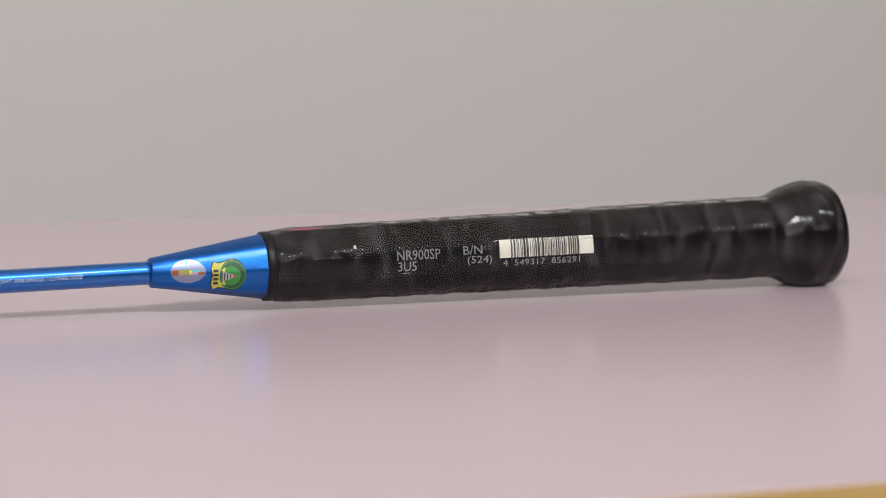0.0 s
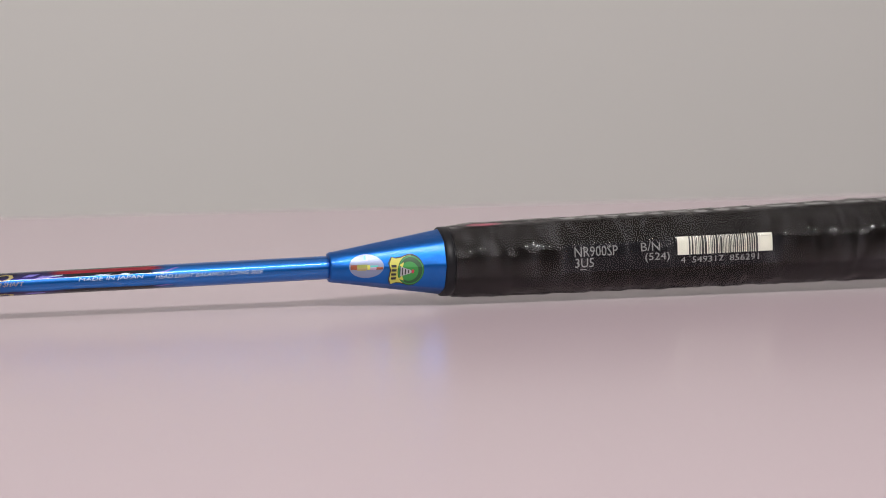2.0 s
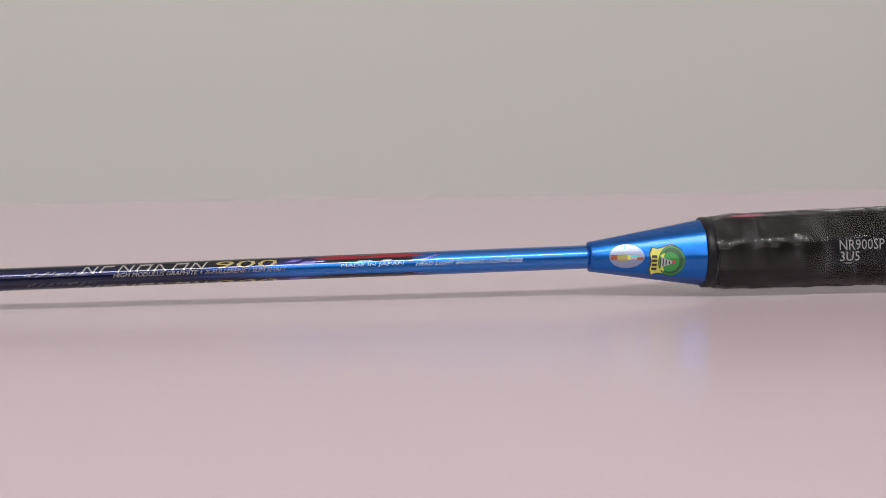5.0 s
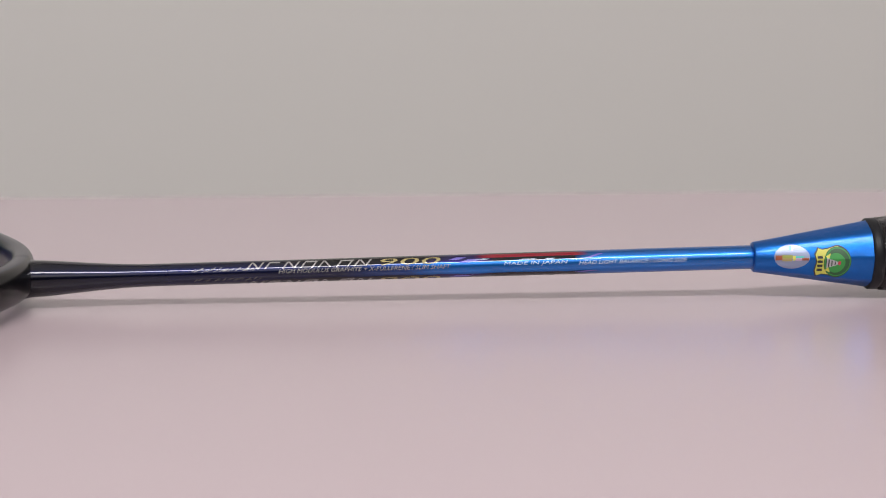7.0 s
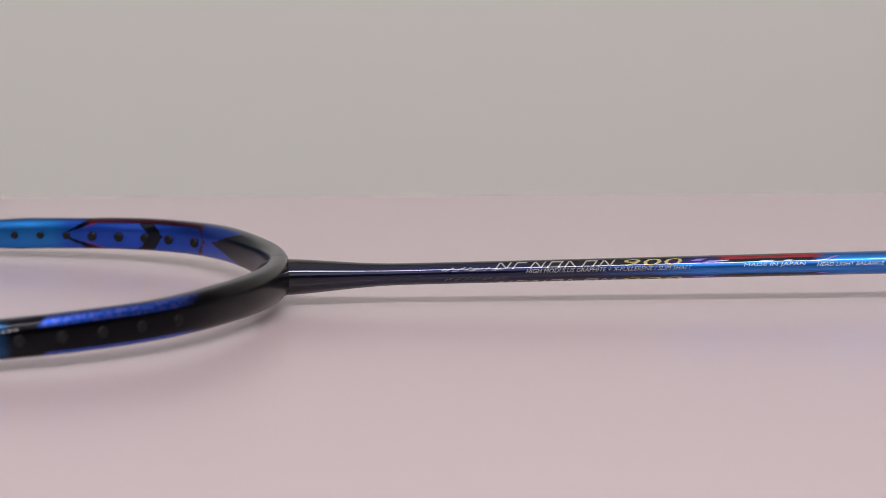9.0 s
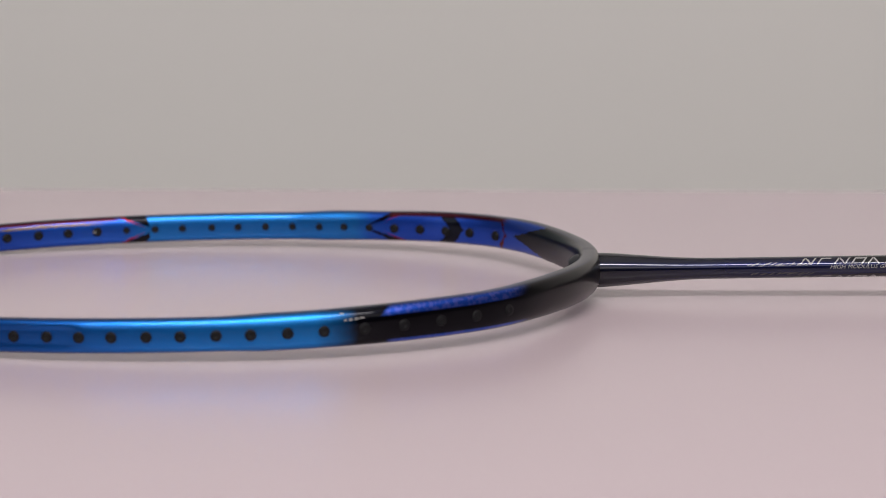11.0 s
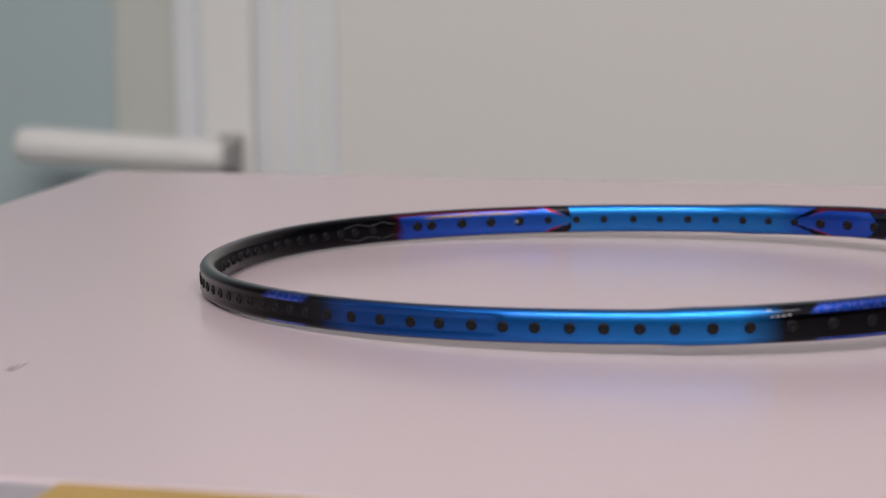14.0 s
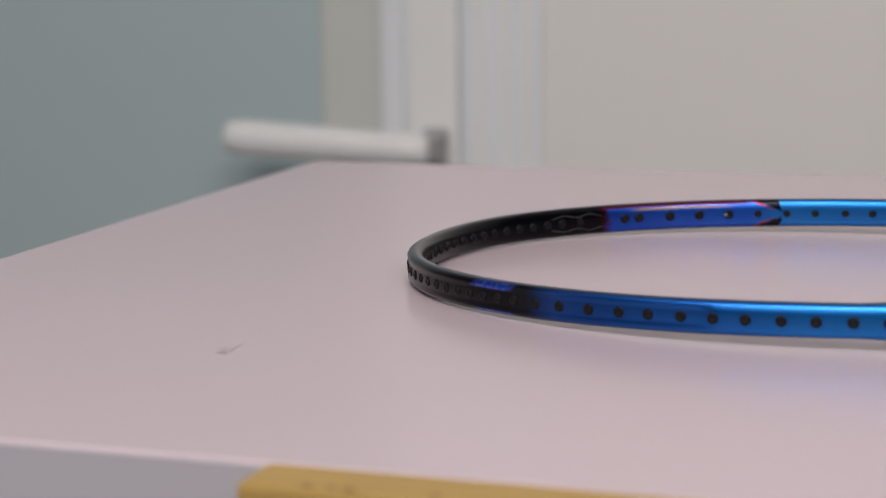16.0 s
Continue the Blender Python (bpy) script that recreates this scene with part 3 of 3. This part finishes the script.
def text_mesh(text, x0, x1, z0, z1, lean=0.0, bold=0.0):
    """The words as a flat mesh filling the given box."""
    cu = bpy.data.curves.new("words", "FONT")
    cu.body, cu.size, cu.offset = text, 1.0, bold
    cu.resolution_u = 2
    tmp = new("words", cu)
    bpy.context.view_layer.update()
    me = bpy.data.meshes.new_from_object(tmp.evaluated_get(bpy.context.evaluated_depsgraph_get()))
    bpy.data.objects.remove(tmp)
    bpy.data.curves.remove(cu)
    bm = bmesh.new()
    bm.from_mesh(me)
    bpy.data.meshes.remove(me)
    xs, ys = [v.co.x for v in bm.verts], [v.co.y for v in bm.verts]
    ax, bx, ay, by = min(xs), max(xs), min(ys), max(ys)
    for v in bm.verts:
        u, w = (v.co.x - ax) / (bx - ax), (v.co.y - ay) / (by - ay)
        v.co = (x0 + (x1 - x0) * u + lean * w, 0, z0 + (z1 - z0) * w)
    return bm


def words(name, text, x0, x1, z0, z1, face, mat, parent, lift, lean=0.0, bold=0.0, label=""):
    return part(name, lay(text_mesh(text, x0, x1, z0, z1, lean, bold), face, lift), mat, parent, label)


# grip: dark label with model code, batch and bar code
label = part("label", lay(flat([rect(0.5195, 0.5865, -0.0038, 0.0043)]), grip_face, 0.00002), M_LABEL, grip, "smooth black printed label")
words("model_code", "NR900SP", 0.5226, 0.5356, 0.0007, 0.0036, grip_face, M_GREYINK, label, 0.00005, label="grey printed letters")
words("weight_code", "3U5", 0.5228, 0.5284, -0.0024, 0.0003, grip_face, M_GREYINK, label, 0.00005, label="grey printed letters")
part("underline", lay(flat([rect(0.5243, 0.5262, -0.0031, -0.0029)]), grip_face, 0.00005), M_GREYINK, label)
words("batch_heading", "B/N", 0.5426, 0.5484, 0.0014, 0.0039, grip_face, M_GREYINK, label, 0.00005, label="grey printed letters")
words("batch_code", "(524)", 0.5438, 0.5513, -0.0019, 0.0009, grip_face, M_GREYINK, label, 0.00005, label="grey printed letters")
paper = part("barcode_paper", lay(flat([rect(0.5537, 0.5831, -0.0002, 0.0050)]), grip_face, 0.00005), M_CREAM, grip, "cream paper strip with a bar code")
rng = random.Random(5)
bars, bx = [], 0.5572
while bx < 0.5788:
    w = rng.choice((0.00023, 0.00023, 0.00046, 0.00069))
    drop = 0.0009 if bx < 0.5576 or abs(bx - 0.568) < 0.0004 or bx > 0.5783 else 0.0
    bars.append(rect(bx, bx + w, -0.0002 - drop, 0.0050))
    bx += w + rng.choice((0.00023, 0.00023, 0.00046))
part("barcode_print", lay(flat(bars), grip_face, 0.00009), M_INK, paper)
words("barcode_digits", "4  549317  856291", 0.5547, 0.5788, -0.0026, -0.0008, grip_face, M_GREYINK, label, 0.00005, label="small grey digits")

# film glints and haze painted as pale ovals, and red print, on the grip's upper side, seen edge on through the film
def lay_grip_round(bm, lift):
    z = 0.0110
    while z < 0.019:
        bmesh.ops.bisect_plane(bm, geom=bm.verts[:] + bm.edges[:] + bm.faces[:], plane_co=(0, 0, z), plane_no=(0, 0, 1), dist=1e-7)
        z += 0.0006
    for v in bm.verts:
        r = grip_radius(v.co.x) * 1.030 + lift
        a = v.co.z / grip_radius(v.co.x)
        v.co.y, v.co.z = -r * math.cos(a), r * math.sin(a)
    bmesh.ops.recalc_face_normals(bm, faces=bm.faces[:])
    return bm


for k in range(9):
    x0 = 0.5215 + 0.0068 * k
    part("top_print_glint", lay_grip_round(flat([oval(x0 + 0.0024, 0.0160 + 0.0004 * (k % 3), 0.0022 + 0.0004 * (k % 2), 0.0014)]), 0.0), M_FAINT, grip, "pale painted film glint on top")
for x0, half in ((0.5905, 0.0050), (0.6020, 0.0046), (0.6140, 0.0030), (0.6260, 0.0040), (0.6350, 0.0036), (0.6425, 0.0030)):
    part("top_print_glint", lay_grip_round(flat([oval(x0, 0.0172, half, 0.0013)]), 0.0), M_FAINT, grip, "pale painted film glint on top")
part("top_print_glint", lay_grip_round(flat([oval(0.4985, 0.0143, 0.0052, 0.0011)]), 0.0), M_FAINTRED, grip, "red print on top")

# cone: hologram and shield stickers
holo = part("hologram_sticker", lay(flat([oval(0.4631, 0.0005, 0.0048, 0.0033)]), cone_face, 0.0001), M_HOLO, cone, "oval silvery rainbow hologram sticker")
for hx0, hx1, hz0, hz1, mat_ in ((0.4586, 0.4604, -0.0003, 0.0010, M_RUST), (0.4604, 0.4632, 0.0003, 0.0011, M_OLIVE), (0.4604, 0.4630, -0.0006, 0.0003, M_GOLD),
                                 (0.4632, 0.4640, -0.0004, 0.0009, M_YELLOW), (0.4640, 0.4657, -0.0005, 0.0003, M_LILAC), (0.4640, 0.4662, 0.0003, 0.0008, M_TEAL), (0.4657, 0.4675, -0.0004, 0.0003, M_RUST),
                                 (0.4624, 0.4630, 0.0024, 0.0035, M_TEAL), (0.4630, 0.4635, 0.0022, 0.0034, M_LILAC)):
    part("foil_band", lay(flat([rect(hx0, hx1, hz0, hz1, 0.0001)]), cone_face, 0.0002), mat_, holo)
SHX, SHZ = 0.4741, -0.0009


def shield_outline(grow):
    """A shield with a bowed left side and ears, its right half round."""
    pts = [(-0.0050, 0.0022), (-0.0041, 0.0040), (-0.0030, 0.0036), (-0.0016, 0.0038)]
    pts += [(0.0010 + 0.0039 * math.sin(t), 0.0046 * math.cos(t)) for t in [math.pi * j / 22 for j in range(23)]]
    pts += [(-0.0016, -0.0038), (-0.0030, -0.0037), (-0.0044, -0.0043), (-0.0050, -0.0026), (-0.0046, 0.0)]
    return [(SHX + x * grow, SHZ + z * grow) for x, z in pts]


emblem = part("shield_sticker", lay(flat([shield_outline(1.0)]), cone_face, 0.0001), M_INK, cone, "green and yellow shield sticker with dark rim")
part("shield_field", lay(flat([shield_outline(0.93)]), cone_face, 0.00015), M_YELLOW, emblem)
part("wreath", lay(flat([oval(SHX + 0.0012, SHZ - 0.0001, 0.0037, 0.0043)]), cone_face, 0.0002), M_DGREEN, emblem, "dark green wreath")
part("wreath_rim", lay(flat(ring_polys(SHX + 0.0012, SHZ - 0.0001, 0.0035, 0.0041, 0.92)), cone_face, 0.00024), M_GREEN, emblem)
part("green_disc", lay(flat([oval(SHX + 0.0008, SHZ - 0.0003, 0.0025, 0.0028)]), cone_face, 0.00028), M_GREEN, emblem)
part("yellow_gap", lay(flat([[(SHX - 0.0020, SHZ + 0.0016), (SHX - 0.0006, SHZ + 0.0024), (SHX - 0.0012, SHZ + 0.0008)]]), cone_face, 0.0003), M_YELLOW, emblem)
part("yellow_gap", lay(flat([[(SHX - 0.0020, SHZ - 0.0024), (SHX - 0.0012, SHZ - 0.0014), (SHX - 0.0006, SHZ - 0.0030)]]), cone_face, 0.0003), M_YELLOW, emblem)
part("shuttle_mark", lay(flat([[(SHX - 0.0017, SHZ + 0.0012), (SHX + 0.0010, SHZ + 0.0002), (SHX + 0.0016, SHZ - 0.0003), (SHX + 0.0010, SHZ - 0.0009), (SHX - 0.0017, SHZ - 0.0017)]]), cone_face, 0.00034), M_SHUTTLE, emblem, "grey and white shuttlecock shape")
for sx, sh in ((-0.0013, 0.0011), (-0.0005, 0.0008), (0.0004, 0.0005)):
    part("feather_rib", lay(flat([rect(SHX + sx, SHX + sx + 0.0003, SHZ - 0.0003 - sh, SHZ - 0.0003 + sh)]), cone_face, 0.0004), M_INK, emblem)
part("shuttle_cork", lay(flat([oval(SHX + 0.0017, SHZ - 0.0003, 0.0004, 0.0006, 16)]), cone_face, 0.0004), M_RED, emblem)
for k in range(4):
    z0 = SHZ - 0.0026 + k * 0.0012
    part("dark_bar", lay(flat([rect(SHX - 0.0042, SHX - 0.0028, z0, z0 + 0.0007, 0.0)]), cone_face, 0.0003), M_INK, emblem)


# shaft: maker's series name as plain slanted shapes, number and small lines of print
def slanted_mark(k, a, step, z0, z1, lean, w=0.00050):
    h = z1 - z0
    polys = [rect(a, a + w, z0, z1, lean)]
    if k % 3 != 1:
        polys.append(rect(a + step * 0.62, a + step * 0.62 + w, z0, z1, lean))
    if k % 2:
        polys.append(rect(a + lean * 0.78 + w, a + lean * 0.78 + step * 0.62, z1 - h * 0.22, z1, lean * 0.22))
    else:
        polys.append([(a + lean, z1), (a + lean + w * 1.2, z1), (a + step * 0.62 + w, z0), (a + step * 0.62, z0)])
    return polys


def lay_round(bm, lift, cuts=0.0004):
    zs = [v.co.z for v in bm.verts]
    z = math.ceil(min(zs) / cuts) * cuts
    while z < max(zs):
        bmesh.ops.bisect_plane(bm, geom=bm.verts[:] + bm.edges[:] + bm.faces[:], plane_co=(0, 0, z), plane_no=(0, 0, 1), dist=1e-7)
        z += cuts
    for v in bm.verts:
        r = shaft_radius(v.co.x)
        a = v.co.z / r
        v.co.y, v.co.z = -(r + lift) * math.cos(a), (r + lift) * math.sin(a)
    bmesh.ops.recalc_face_normals(bm, faces=bm.faces[:])
    if sum((f.normal.y * f.calc_center_median().y + f.normal.z * f.calc_center_median().z) * f.calc_area() for f in bm.faces) < 0:
        bmesh.ops.reverse_faces(bm, faces=bm.faces[:])
    return bm


for za, zb in ((0.0012, 0.0034), (-0.0044, -0.0024)):
    for k in range(7):
        part("series_mark", lay_round(flat(slanted_mark(k, 0.3140 + 0.00483 * k, 0.00483, za, zb, 0.0016)), 0.00005), M_SILVER, shaft, "silver slanted mark")
    part("series_number", lay_round(text_mesh("900", 0.3492, 0.3660, za, zb, 0.0014, 0.0), 0.00005), M_GOLD, shaft, "gold slanted digits")
part("small_print", lay_round(text_mesh("HIGH MODULUS GRAPHITE + X-FULLERENE / SLIM SHAFT", 0.3227, 0.3690, -0.0001, 0.0010, 0.0004), 0.00006), M_SILVER, shaft, "fine silver print")
part("small_print", lay_round(text_mesh("MADE IN JAPAN", 0.3838, 0.4010, 0.0000, 0.0012, 0.0004), 0.00006), M_WHITEINK, shaft, "fine pale print")
part("small_print", lay_round(text_mesh("HEAD LIGHT BALANCE / LONG SIZE", 0.4045, 0.4341, -0.0001, 0.0009, 0.0004), 0.00006), M_WHITEINK, shaft, "fine pale print")
tick_rng = random.Random(11)
for z_row, count, start in ((0.0010, 22, 0.2990), (-0.0018, 22, 0.3000), (-0.0030, 16, 0.3120)):
    polys = []
    for k in range(count):
        xa, za = start + 0.00078 * k + tick_rng.uniform(-0.0002, 0.0002), z_row + tick_rng.uniform(-0.0002, 0.0003)
        polys.append(rect(xa, xa + tick_rng.uniform(0.0002, 0.0005), za, za + tick_rng.uniform(0.0003, 0.0008), tick_rng.uniform(0.0006, 0.0016)))
    part("scratch_pattern", lay_round(flat(polys), 0.00005), M_STROKE if z_row < 0 else M_FAINT, shaft, "fine silver scratch pattern")
# pale and violet flashes round the red band
for xa, xb, za, zb, lean, mat_ in ((0.3688, 0.3716, 0.0022, 0.0030, 0.0022, M_VFLASH), (0.3722, 0.3760, 0.0016, 0.0023, 0.0020, M_VFLASH), (0.3752, 0.3790, 0.0020, 0.0023, 0.0010, M_WHITEINK),
                                   (0.3690, 0.3740, -0.0030, -0.0024, 0.0016, M_VFLASH), (0.4020, 0.4052, 0.0014, 0.0017, 0.0030, M_WHITEINK), (0.4040, 0.4068, 0.0012, 0.0014, 0.0050, M_WHITEINK),
                                   (0.4060, 0.4074, 0.0016, 0.0030, 0.0040, M_VFLASH), (0.3880, 0.3920, 0.0017, 0.0019, 0.0010, M_WHITEINK), (0.3950, 0.3972, 0.0016, 0.0019, 0.0008, M_WHITEINK),
                                   (0.4030, 0.4062, -0.0024, -0.0020, 0.0040, M_VFLASH)):
    part("flash_mark", lay_round(flat([rect(xa, xb, za, zb, lean)]), 0.00005), mat_, shaft)


# the shaft and the handle are a little longer and stouter than drawn above
STOUT = Matrix.Translation((0.2528 * (1 - 1.075), 0, 0)) @ Matrix.Scale(1.075, 4)
for ob in (shaft, cone, grip, film, collar, joint):
    ob.matrix_basis = STOUT


# ---- grommets ----
def grommet_mesh(name, out_end, in_end, radius):
    """Round plastic sleeve through the tube; x points outwards."""
    prof = [(-in_end - 0.0001, radius * 0.30), (-in_end - 0.0003, radius * 0.45), (-in_end - 0.0003, radius * 0.85), (-in_end + 0.0004, radius),
            (out_end - 0.0002, radius), (out_end + 0.0001, radius * 0.90), (out_end + 0.0001, radius * 0.45), (out_end - 0.0001, radius * 0.30)]
    return mesh_of(name, lathe(prof, 18, None, True), M_GROMMET)


GROMMET = {}


def grommet(x, side, radius=0.00145):
    """side: -1 near, 1 far."""
    best = min((outline(s / 3000) for s in range(3000)), key=lambda p: abs(p.x - x) + (9 if p.y * side < 0 else 0))
    set_grommet(best, radius)


def set_grommet(c, radius):
    hr = tube_size(c.x)[1]
    s0 = min(range(3000), key=lambda k: (outline(k / 3000) - c).length)
    tan = (outline((s0 + 3) / 3000) - outline((s0 - 3) / 3000)).normalized()
    out = Vector((tan.y, -tan.x, 0))
    if out.dot(c - Vector((PEAK, 0, 0))) < 0:
        out = -out
    cut = 0.0006 * (1 - smooth_step(0.112, 0.116, c.x))
    key = (round(hr, 4), round(cut, 4), radius)
    if key not in GROMMET:
        GROMMET[key] = grommet_mesh("grommet", key[0] - key[1] + 0.0002, key[0] + 0.0004, radius)
    ob = new("grommet", GROMMET[key])
    ob.parent = head
    ob.matrix_basis = Matrix.Translation(c + Vector((0, 0, LIFT + far_lift(c) + raised(c, 0.0002, 0.0002)))) @ Matrix.Rotation(math.atan2(out.y, out.x), 4, "Z")


for k, x in enumerate((0.0635, 0.0713, 0.0803, 0.0891, 0.0975, 0.1066, 0.1153, 0.1239, 0.1332, 0.1421, 0.1514, 0.1604, 0.1699, 0.1793, 0.1895, 0.1997, 0.2093, 0.2185, 0.2270)):
    grommet(x, -1, 0.0016)
for k, x in enumerate((0.0340, 0.0480, 0.0526, 0.0626, 0.0726, 0.0824, 0.0927, 0.1027, 0.1126, 0.1229, 0.1327, 0.1425, 0.1524, 0.1623, 0.1714, 0.1809, 0.1900, 0.1994, 0.2088, 0.2176, 0.2270)):
    grommet(x, 1, 0.0017 if 0.045 < x < 0.084 or x > 0.185 else 0.0013)
worn = min((outline(0.5 + k / 4000) for k in range(2000)), key=lambda p: abs(p.x - 0.0824))
part("worn_centre", lathe([(-0.0003, 0.0003), (-0.0001, 0.0006), (0.0003, 0.0006), (0.0005, 0.0003)], 12), M_GREYINK, head, "pale worn grommet centre", smooth=True,
     m=Matrix.Translation(worn + Vector((0, -tube_size(worn.x)[1] - 0.0006, LIFT + far_lift(worn)))) @ Matrix.Rotation(math.pi / 2, 4, "Z"))
ring_points = even_outline(700)
tip_run = [p for p in ring_points if p.x < 0.0575 and (p.y < 0 or p.x < 0.030)]
for p in tip_run[::6]:
    set_grommet(p, 0.0015)


# silver strokes on the inner face of the far rail, next to the tip
def inner_place(x, z):
    c = min((outline(0.5 + k / 8000) for k in range(4000)), key=lambda p: abs(p.x - x))
    q = min((outline(0.5 + k / 8000) for k in range(4000)), key=lambda p: abs(p.x - x - 0.0008))
    tan = (q - c).normalized()
    out = Vector((-tan.y, tan.x, 0))
    if out.y < 0:
        out = -out
    hz, hr = tube_size(x)
    sa = min(0.98, (abs(z) / hz) ** (1 / 0.8))
    r = hr * (1 - sa * sa) ** 0.31
    return c - out * (r + 0.00015) + Vector((0, 0, z + LIFT))


for z0, sign in ((0.0030, 1), (-0.0028, -1)):
    for k in range(4):
        xa = 0.0255 + 0.0038 * k
        zs = (z0, z0 - sign * 0.0011)
        za, zb = (zs[0], zs[1]) if k % 2 else (zs[1], zs[0])
        w = 0.00011
        bm = bmesh.new()
        n = 6
        low, high = [], []
        for j in range(n + 1):
            x, z = xa + 0.0038 * j / n, za + (zb - za) * j / n
            low.append(bm.verts.new(inner_place(x, z - w)))
            high.append(bm.verts.new(inner_place(x, z + w)))
        for j in range(n):
            bm.faces.new((low[j], low[j + 1], high[j + 1], high[j]))
        part("silver_stroke", bm, M_STROKE, head, "thin silver stroke")


# small silver print on the outer face of the near rail, next to the violet flame
def outer_place(x, z):
    c = min((outline(k / 8000) for k in range(4000)), key=lambda p: abs(p.x - x))
    hz, hr = tube_size(x)
    sa = min(0.98, (abs(z) / hz) ** (1 / 0.8))
    r = hr * (1 - sa * sa) ** 0.31
    return c + Vector((0.25, -0.97, 0)) * (r + 0.00012) + Vector((0, 0, z + LIFT + raised(c, 0.0009, 0.0004)))


for x0, x1, z0, z1 in ((0.1845, 0.1852, 0.0022, 0.0026), (0.1858, 0.1868, 0.0022, 0.0027), (0.1873, 0.1882, 0.0023, 0.0028), (0.1886, 0.1898, 0.0025, 0.0029), (0.1834, 0.1846, 0.0040, 0.0043)):
    bm = bmesh.new()
    bm.faces.new([bm.verts.new(outer_place(x, z)) for x, z in ((x0, z0), (x1, z0), (x1, z1), (x0, z1))])
    part("tiny_print", bm, M_SILVER, head, "tiny silver print")
